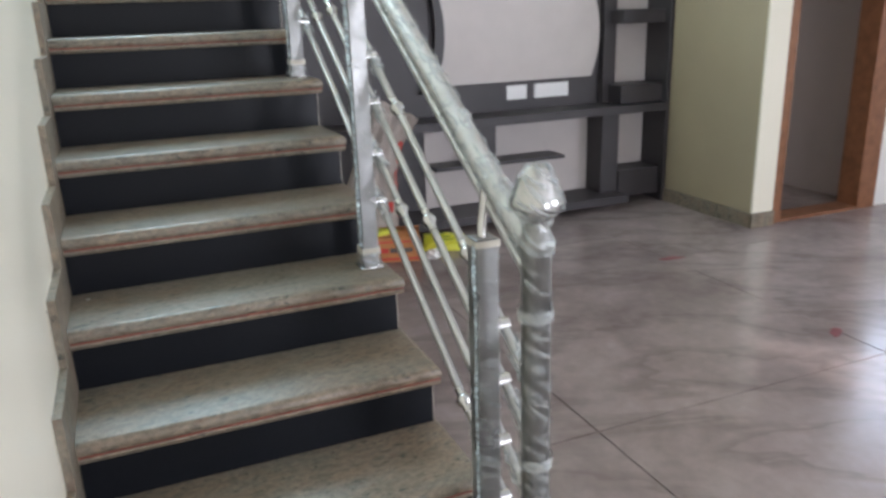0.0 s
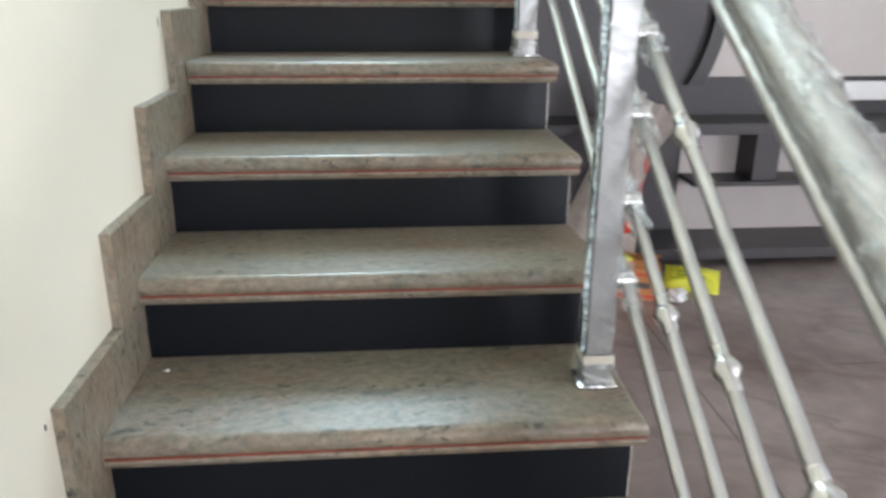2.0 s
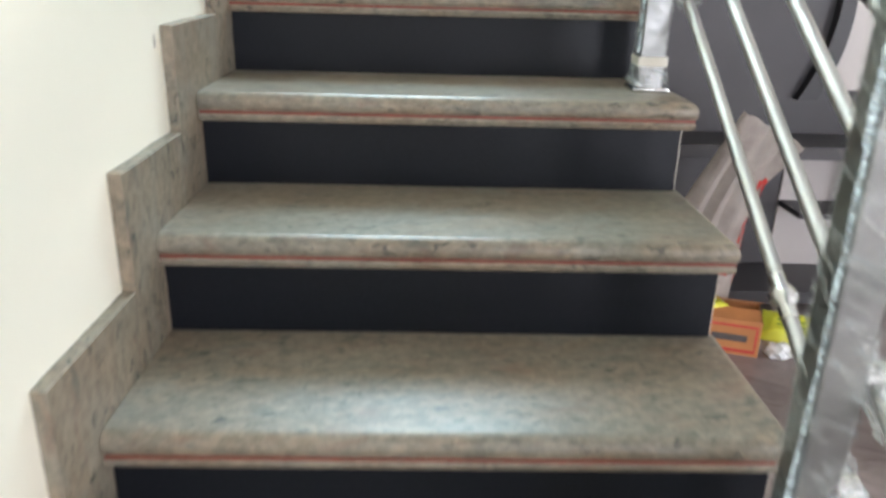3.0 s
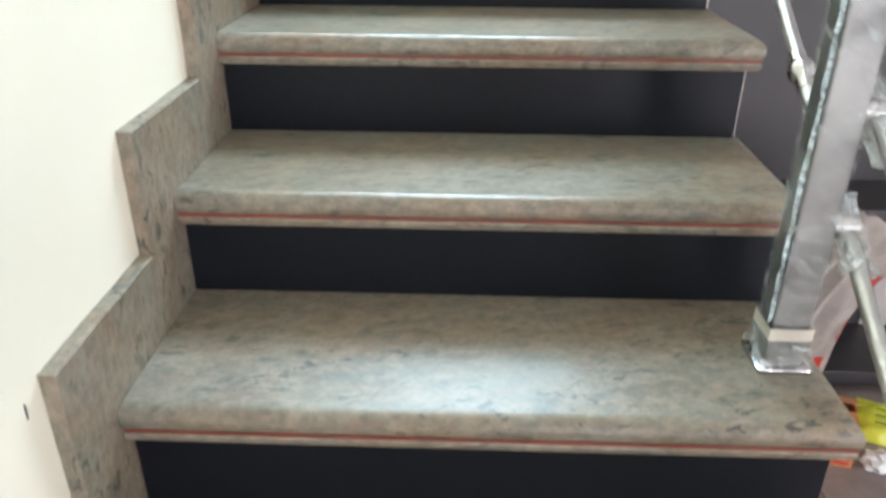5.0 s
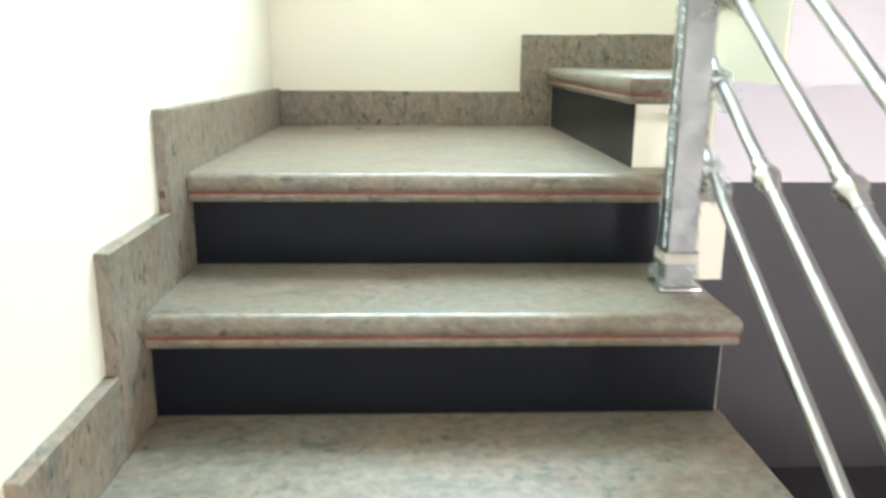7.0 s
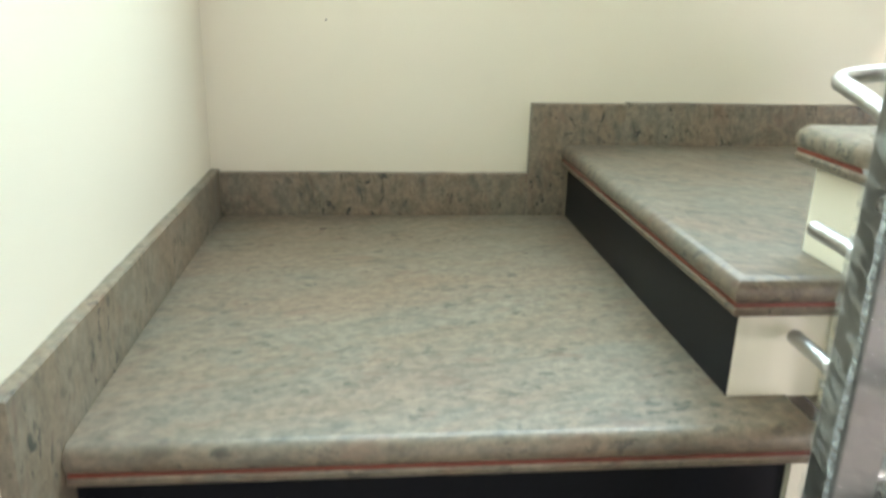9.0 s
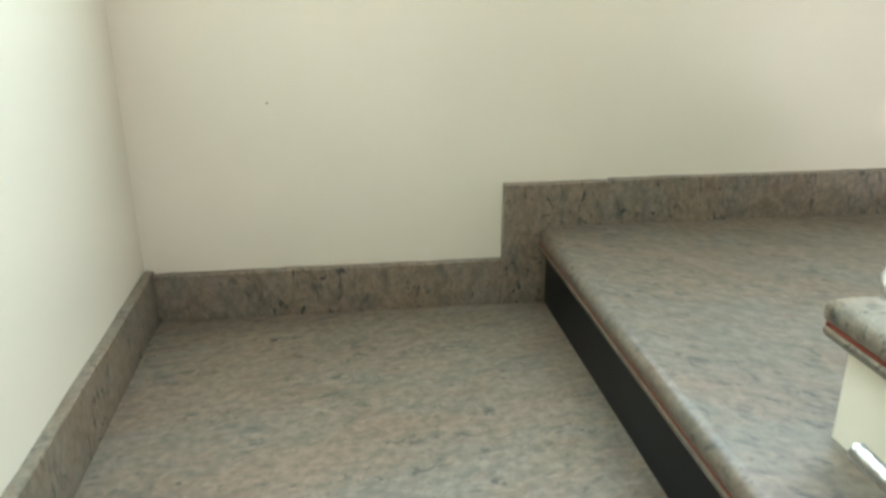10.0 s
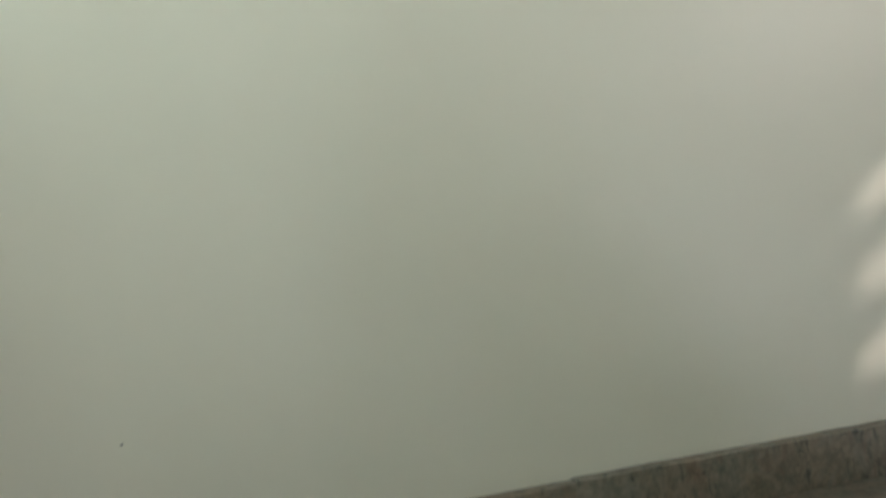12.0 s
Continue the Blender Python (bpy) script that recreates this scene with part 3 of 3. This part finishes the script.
# handrail
SL2 = 0.62


def hand_z(y):
    return 1.165 + SL2 * (y - 0.757)


h0, h1 = (0.918, 0.575, hand_z(0.575)), (0.918, 3.6, hand_z(3.6))
handrail = rail_part("handrail", tube(along(h0, h1, 16), 0.026, 18), STEEL_COATED, "thick round steel handrail")
under(handrail, "plastic_wrap", wound(h0, h1, 0.0275, 0.0065, 0.075), FILM, "crinkled clear film wound round the handrail", smooth=False)
sub = [Vector(p) - Vector((0.004, 0, 0.055)) for p in along(h0, h1, 14)]
rail_part("under_rail", tube(sub, 0.011), STEEL_COATED, "thin steel tube below the handrail")

# newel with its faceted knob
NX, NY = 0.915, 0.56
newel = rail_part("newel_post", lathe([(0.045, 0), (0.045, 0.012), (0.03, 0.02), (0.0285, 0.03), (0.0285, 1.06), (0.033, 1.066), (0.035, 1.076), (0.033, 1.087), (0.026, 1.097), (0.022, 1.112), (0.022, 1.128)], (NX, NY, 0.0)), STEEL_BRUSHED, "round steel newel post in clear film")
under(newel, "knob", lathe([(0.021, 1.115), (0.034, 1.133), (0.049, 1.147), (0.051, 1.156), (0.046, 1.169), (0.035, 1.195), (0.024, 1.217), (0.018, 1.223), (0.002, 1.224)], (NX, NY, 0.0), 14), STEEL, "onion-shaped steel knob")
under(newel, "plastic_wrap", wound((NX, NY, 0.05), (NX, NY, 1.06), 0.0305, 0.0035, 0.09), FILM_TIGHT, "crinkled clear film round the newel", smooth=False)
knob_wrap = lathe([(0.036, 1.060), (0.037, 1.080), (0.029, 1.098), (0.026, 1.113), (0.037, 1.131), (0.052, 1.146), (0.0545, 1.158), (0.049, 1.172), (0.038, 1.198), (0.027, 1.221), (0.02, 1.227), (0.004, 1.229)], (NX, NY, 0.0))
for v in knob_wrap.verts:
    v.co += Vector((rnd.uniform(-1, 1), rnd.uniform(-1, 1), rnd.uniform(-1, 1))) * 0.0014
under(newel, "plastic_wrap", knob_wrap, FILM, "clear film bag over the knob")
for z0 in (0.605, 0.925):
    under(newel, "tape", tube([(NX, NY, z0), (NX, NY, z0 + 0.024)], 0.0362, 18, closed=False), CLEAR_TAPE, "milky adhesive tape band")

# ---------------------------------------------------------------- cabinet wall
unit = empty("tv_cabinet", (2.6, 4.3, 0), label="charcoal laminate television wall unit with pale panels and open shelves", category="cabinet")


def unit_part(name, bm, mat, label="", smooth=False):
    p = part(name, bm, mat, unit, label, smooth)
    p.matrix_parent_inverse = unit.matrix_world.inverted()
    return p


BACK = 4.42
unit_part("back_panel", box(1.0, 4.104, BACK, WALL_Y - 0.002, 0.0, 1.93, 0.002), CHARCOAL, "charcoal laminate back board")
unit_part("ledge", box(1.0, 4.07, 4.12, BACK - 0.001, 0.715, 0.775, 0.003), CHARCOAL, "long charcoal shelf board")
unit_part("plinth_shelf", box(1.0, 3.7, 4.05, BACK - 0.001, 0.05, 0.11, 0.003), CHARCOAL, "low charcoal plinth shelf")


def arc(cx, cz, r, z0, z1, count=15):
    return [(cx + math.sqrt(r * r - (z - cz) ** 2), z) for z in (z0 + (z1 - z0) * i / (count - 1) for i in range(count))]


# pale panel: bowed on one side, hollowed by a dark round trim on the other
out = arc(2.865, 1.3, 0.76, 0.985, 1.85) + arc(1.49, 1.34, 0.86, 1.85, 0.985)
unit_part("screen_panel", prism(out, "y", BACK - 0.03, BACK - 0.001), PALE_BOARD, "pale curved panel for a screen")
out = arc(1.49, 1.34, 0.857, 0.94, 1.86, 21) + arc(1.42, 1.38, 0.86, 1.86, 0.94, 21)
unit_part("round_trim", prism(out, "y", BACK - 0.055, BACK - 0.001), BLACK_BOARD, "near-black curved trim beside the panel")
for x0, x1 in ((2.845, 3.015), (3.075, 3.37)):
    plate = unit_part("socket_plate", box(x0, x1, BACK - 0.012, BACK - 0.001, 0.85, 0.955, 0.004), WHITE_PLASTIC, "white socket plate")
    frame_bm = box(x0 + 0.012, x1 - 0.012, BACK - 0.0155, BACK - 0.0125, 0.864, 0.941, 0.001)
    part("switch_insert", frame_bm, WHITE_PLASTIC, plate)
unit_part("lower_panel", box(2.18, 3.74, BACK - 0.014, BACK - 0.001, 0.111, 0.7, 0.002), PALE_BOARD, "pale laminate panel below the shelf")
unit_part("divider", box(2.51, 2.65, 4.2, BACK - 0.015, 0.448, 0.714, 0.002), CHARCOAL, "short upright board")
unit_part("small_shelf", box(2.18, 3.21, 4.18, BACK - 0.015, 0.422, 0.447, 0.002), CHARCOAL, "thin charcoal shelf")
unit_part("side_upright", box(3.545, 3.695, 4.2, BACK - 0.0145, 0.0, 0.714, 0.002), CHARCOAL, "charcoal upright between panel and niches")
unit_part("side_upright", box(3.645, 3.755, 4.36, BACK - 0.001, 0.776, 1.93, 0.002), CHARCOAL, "charcoal upright between panel and niches")
unit_part("end_upright", box(4.073, 4.103, 4.13, BACK - 0.001, 0.0, 1.93, 0.002), CHARCOAL, "charcoal end board beside the wall return")
for z0, z1 in ((0.275, 0.7), (0.92, 1.355), (1.46, 1.88)):
    unit_part("niche_panel", box(3.76, 4.07, BACK - 0.012, BACK - 0.001, z0, z1, 0.002), PALE_BOARD, "pale back of a small niche")
for z0, z1 in ((0.06, 0.27), (0.78, 0.915), (1.36, 1.455)):
    unit_part("niche_shelf", box(3.7, 4.071, 4.19, BACK - 0.001, z0, z1, 0.002), CHARCOAL, "charcoal board between two niches")

# ---------------------------------------------------------------- loose things on the hall floor


def carton(at, size, turn):
    c = empty("carton", at, label="small orange printed cardboard carton with open flaps on the marble floor", category="box")
    c.rotation_euler = (0, 0, radians(turn))
    sx, sy, sz = size
    w = 0.004
    body = bmesh.new()
    box(-sx / 2, sx / 2, -sy / 2, sy / 2, 0, w, bm=body)
    for x0, x1, y0, y1 in ((-sx / 2, sx / 2, -sy / 2, -sy / 2 + w), (-sx / 2, sx / 2, sy / 2 - w, sy / 2), (-sx / 2, -sx / 2 + w, -sy / 2 + w, sy / 2 - w), (sx / 2 - w, sx / 2, -sy / 2 + w, sy / 2 - w)):
        box(x0, x1, y0, y1, w, sz, bm=body)
    part("body", body, CARTON, c)
    for side, lean, wide in ((-1, 6, 0.95), (1, -24, 1.0)):
        flap = box(-sx / 2 * wide, sx / 2 * wide, 0, sy * 0.5, 0, 0.003)
        turn_m = Matrix.Translation((0, side * sy / 2, sz + 0.001)) @ Matrix.Rotation(radians(lean), 4, "X") @ Matrix.Diagonal((1, -side, 1, 1))
        bmesh.ops.transform(flap, matrix=turn_m, verts=flap.verts)
        part("flap", flap, CARTON, c, "folded cardboard flap")
    front = -sy / 2 - 0.0012
    for x0, x1, z0, z1, mat in ((-sx / 2 + 0.01, sx / 2 - 0.012, sz - 0.03, sz - 0.02, RED_PRINT), (-sx / 2 + 0.01, sx / 2 - 0.012, 0.012, 0.026, RED_PRINT),
                                (sx / 2 - 0.02, sx / 2 - 0.012, 0.03, sz - 0.034, RED_PRINT), (-0.02, sx / 2 - 0.05, 0.06, 0.09, GROUT), (-0.08, -0.03, 0.06, 0.09, RED_PRINT)):
        part("print_bar", box(x0, x1, front, front + 0.001, z0, z1), mat, c, "printed bar" if mat is GROUT else "printed red bar")
    return c


carton((1.697, 3.77, 0), (0.34, 0.2, 0.155), -18)


def sack(at):
    """A woven sack on its base, pulled sideways to a slanting flat mouth; x and z run across its broad side."""
    s = empty("sack", at, label="white woven plastic sack with red print, leaning forward, mouth slanting", category="sack")
    left = [(-0.2, 0.0), (-0.225, 0.12), (-0.17, 0.35), (-0.08, 0.68), (-0.035, 0.88), (0.0, 1.035)]
    right = [(0.19, 0.0), (0.232, 0.1), (0.225, 0.27), (0.18, 0.55), (0.195, 0.72), (0.28, 0.89)]

    def at_f(line, f):
        u = f * (len(line) - 1)
        k = min(int(u), len(line) - 2)
        return Vector(line[k]).lerp(Vector(line[k + 1]), u - k)

    bm = bmesh.new()
    rings, rows, cols = [], 40, 48
    for i in range(rows + 1):
        f = i / rows
        a, b = at_f(left, f), at_f(right, f)
        deep = 0.1 * (1 - f ** 1.6) + 0.012
        ring = []
        for k in range(cols):
            g = 2 * math.pi * k / cols
            c = math.cos(g)
            p = a.lerp(b, 0.5 + 0.5 * c)
            fold = 0.005 * math.sin(c * 13 + 2.5 * f) * (0.3 + f) + 0.03 * noise.noise(Vector((c * 3.0, f * 4.0, 1.0)))
            y = deep * math.sin(g) + fold * (0.4 + 0.6 * abs(math.sin(g))) - 0.4 * (max(0.0, p.y) / 0.95) ** 1.3
            lip = 0.018 * noise.noise(Vector((c * 4, 3.0, 5.0))) * f
            ring.append(bm.verts.new((p.x, y, max(0.0, p.y + lip))))
        rings.append(ring)
    for p, q in zip(rings, rings[1:]):
        for k in range(cols):
            bm.faces.new((p[k], p[(k + 1) % cols], q[(k + 1) % cols], q[k]))
    bm.faces.new(rings[0])
    skin = [[tuple(v.co) for v in ring] for ring in rings]
    part("bag", bm, SACK, s, smooth=True)
    # print: a ring, short strokes and a strip along one edge of the broad side
    marks = [[(i, k) for i in range(27, 33) for k in range(41, 46) if 2.0 < (i - 29.5) ** 2 * 0.6 + (k - 43) ** 2 < 6.5],
             [(i, k) for i in range(21, 25) for k in (42, 43) if (i + k) % 2], [(i, 45) for i in range(14, 26)], [(i, k) for i in range(15, 19) for k in (40, 41) if (i * k) % 3]]
    for cells in marks:
        pm = bmesh.new()
        for i, k in cells:
            quad = [(i, k), (i, k + 1), (i + 1, k + 1), (i + 1, k)]
            pm.faces.new([pm.verts.new(Vector(skin[m][h % cols]) + Vector((0, -0.003, 0))) for m, h in quad])
        part("print_mark", pm, RED_PRINT, s, "red printed mark", smooth=True)
    return s


sack((1.56, 3.955, 0.0))


def packet(at, size, lift, turn, lean, label):
    """A flat-sealed film bag with a creased, swollen middle and crimped ends."""
    p = empty("packet", at, label=label, category="packet")
    p.rotation_euler = (radians(lean), 0, radians(turn))
    bm = bmesh.new()
    bmesh.ops.create_grid(bm, x_segments=22, y_segments=16, size=0.5)
    top = bmesh.ops.extrude_face_region(bm, geom=list(bm.faces))["geom"]
    for v in [g for g in top if isinstance(g, bmesh.types.BMVert)]:
        e = max(0.0, (1 - (2 * v.co.x) ** 4) * (1 - (2 * v.co.y) ** 4))
        v.co.z = 0.004 + lift * e * (1 + 0.5 * noise.noise(Vector((v.co.x * 5, v.co.y * 5, 2)))) + 0.006 * noise.noise(Vector((v.co.x * 16, v.co.y * 13, 4)))
        v.co.z = max(0.003, v.co.z)
    for v in bm.verts:
        v.co.x *= size[0]
        v.co.y = (v.co.y + 0.5) * size[1]
    part("film", bm, YELLOW, p, smooth=True)
    for k in range(3):
        z = lift * 1.35 + 0.004
        strip = box(-size[0] * 0.28, size[0] * (0.25 - 0.1 * k), size[1] * (0.3 + 0.17 * k), size[1] * (0.36 + 0.17 * k), z, z + 0.001)
        part("print_bar", strip, GREEN_PRINT, p, "dark green printed bar")
    return p


packet((2.03, 3.735, 0.0), (0.27, 0.18), 0.035, -24, 22, "crumpled yellow-green plastic packet propped up on the floor")
packet((1.66, 3.74, 0.163), (0.17, 0.1), 0.02, 12, 0, "small yellow-green plastic packet lying on the carton")
b = empty("paper_scrap", (1.925, 3.64, 0.0), label="white crumpled plastic scrap on the floor", category="litter")
bm = bmesh.new()
bmesh.ops.create_icosphere(bm, subdivisions=3, radius=0.058)
for v in bm.verts:
    v.co *= 0.8 + 0.5 * noise.noise(v.co * 34)
    v.co.z = max(0.0, v.co.z * 0.75 + 0.022)
part("paper", bm, WHITE_PLASTIC, b, smooth=False)


def stain(at, length, width, turn, seed):
    """A thin dried splash on the marble."""
    bm = bmesh.new()
    rim = []
    for k in range(20):
        a = 2 * math.pi * k / 20
        r = 1 + 0.45 * noise.noise(Vector((math.cos(a) * 1.5, math.sin(a) * 1.5, seed)))
        rim.append(bm.verts.new((length / 2 * math.cos(a) * r, width / 2 * math.sin(a) * r, 0.0005)))
    up = [bm.verts.new(v.co + Vector((-v.co.x * 0.1, -v.co.y * 0.1, 0.0015))) for v in rim]
    bm.faces.new(up)
    for k in range(20):
        bm.faces.new((rim[k], rim[(k + 1) % 20], up[(k + 1) % 20], up[k]))
    ob = part("floor_stain", bm, STAIN)
    ob.location, ob.rotation_euler = at, (0, 0, radians(turn))
    return tagged(ob, label="dried dark red splash on the marble floor", category="stain", group="floor stains")


stain((3.17, 1.7, 0), 0.12, 0.05, 35, 1.0)
stain((3.2, 2.93, 0), 0.16, 0.06, -10, 4.0)


def mark(name, at, size, mat, label, category, seed):
    """A small flat chip, scratch or speck with a ragged rim."""
    bm = bmesh.new()
    thin = min(range(3), key=lambda i: size[i])
    a, b = [i for i in range(3) if i != thin]
    rim, top = [], []
    for k in range(12):
        g = 2 * math.pi * k / 12
        r = 0.5 * (1 + 0.35 * noise.noise(Vector((math.cos(g), math.sin(g), seed))))
        v = [0.0, 0.0, 0.0]
        v[a], v[b], v[thin] = size[a] * r * math.cos(g), size[b] * r * math.sin(g), -size[thin] / 2
        rim.append(bm.verts.new(v))
        v[a], v[b], v[thin] = v[a] * 0.8, v[b] * 0.8, size[thin] / 2
        top.append(bm.verts.new(v))
    bm.faces.new(rim)
    bm.faces.new(top)
    for k in range(12):
        bm.faces.new((rim[k], rim[(k + 1) % 12], top[(k + 1) % 12], top[k]))
    ob = part(name, bm, mat)
    ob.location = at
    return tagged(ob, label=label, category=category)


mark("paint_flake", (0.067, 1.704, 0.7208), (0.013, 0.008, 0.0016), WHITE_PLASTIC, "small white paint flake lying on a granite tread", "flake", 1.0)
mark("wall_scratch", (0.0008, 2.165, 1.363), (0.0014, 0.0028, 0.022), GROUT, "short dark scratch in the cream wall paint", "scratch", 2.0)
mark("wall_scratch", (0.0008, 1.329, 0.83), (0.0014, 0.006, 0.012), GROUT, "short dark scratch in the cream wall paint", "scratch", 5.0)
mark("wall_speck", (0.282, WALL_Y - 0.0008, 2.442), (0.005, 0.0014, 0.004), GROUT, "tiny dark speck on the cream wall", "speck", 3.0)
mark("dirt_speck", (0.272, 4.324, LAND + 0.001), (0.016, 0.008, 0.002), GROUT, "tiny dark crumb of dirt on the granite landing", "speck", 4.0)

# ---------------------------------------------------------------- doorway and the room beyond
door = tagged(empty("door_1", (4.66, 3.2, 0)), label="open doorway with a brown wooden frame", category="door", kind="structure")


def door_part(name, bm, mat, label=""):
    p = part(name, bm, mat, door, label)
    p.matrix_parent_inverse = door.matrix_world.inverted()
    return p


for x0, x1 in ((4.291, 4.375), (5.125, 5.297)):
    door_part("jamb", box(x0, x1, 3.22, 3.4, 0.0, 2.095, 0.004), WOOD, "brown wooden door jamb")
door_part("head", box(4.376, 5.124, 3.22, 3.4, 2.03, 2.095, 0.004), WOOD, "brown wooden door head")
door_part("threshold", box(4.376, 5.124, 3.22, 3.4, 0.0, 0.02, 0.004), WOOD, "brown wooden threshold")
structure("baseboard", box(4.086, 4.106, 3.19, 4.16, 0.0, 0.1), GRANITE_UP, "grey stone skirting along the wall return", "skirting")
structure("baseboard", box(4.086, 4.288, 3.189, 3.209, 0.0, 0.1), GRANITE_UP, "grey stone skirting along the wall return", "skirting")

# ---------------------------------------------------------------- marble slabs of the floor
XS = [0.0, 1.68, 3.18, 4.68, 6.4]
YS = [-4.4, -3.1, -1.56, -0.06, 1.44, 2.94, WALL_Y]
for x0, x1 in zip(XS, XS[1:]):
    for y0, y1 in zip(YS, YS[1:]):
        bm = box(x0 + 0.003, x1 - 0.003, y0 + 0.003, y1 - 0.003, -0.02, 0.0)
        part("slab", bm, MARBLE, floor)
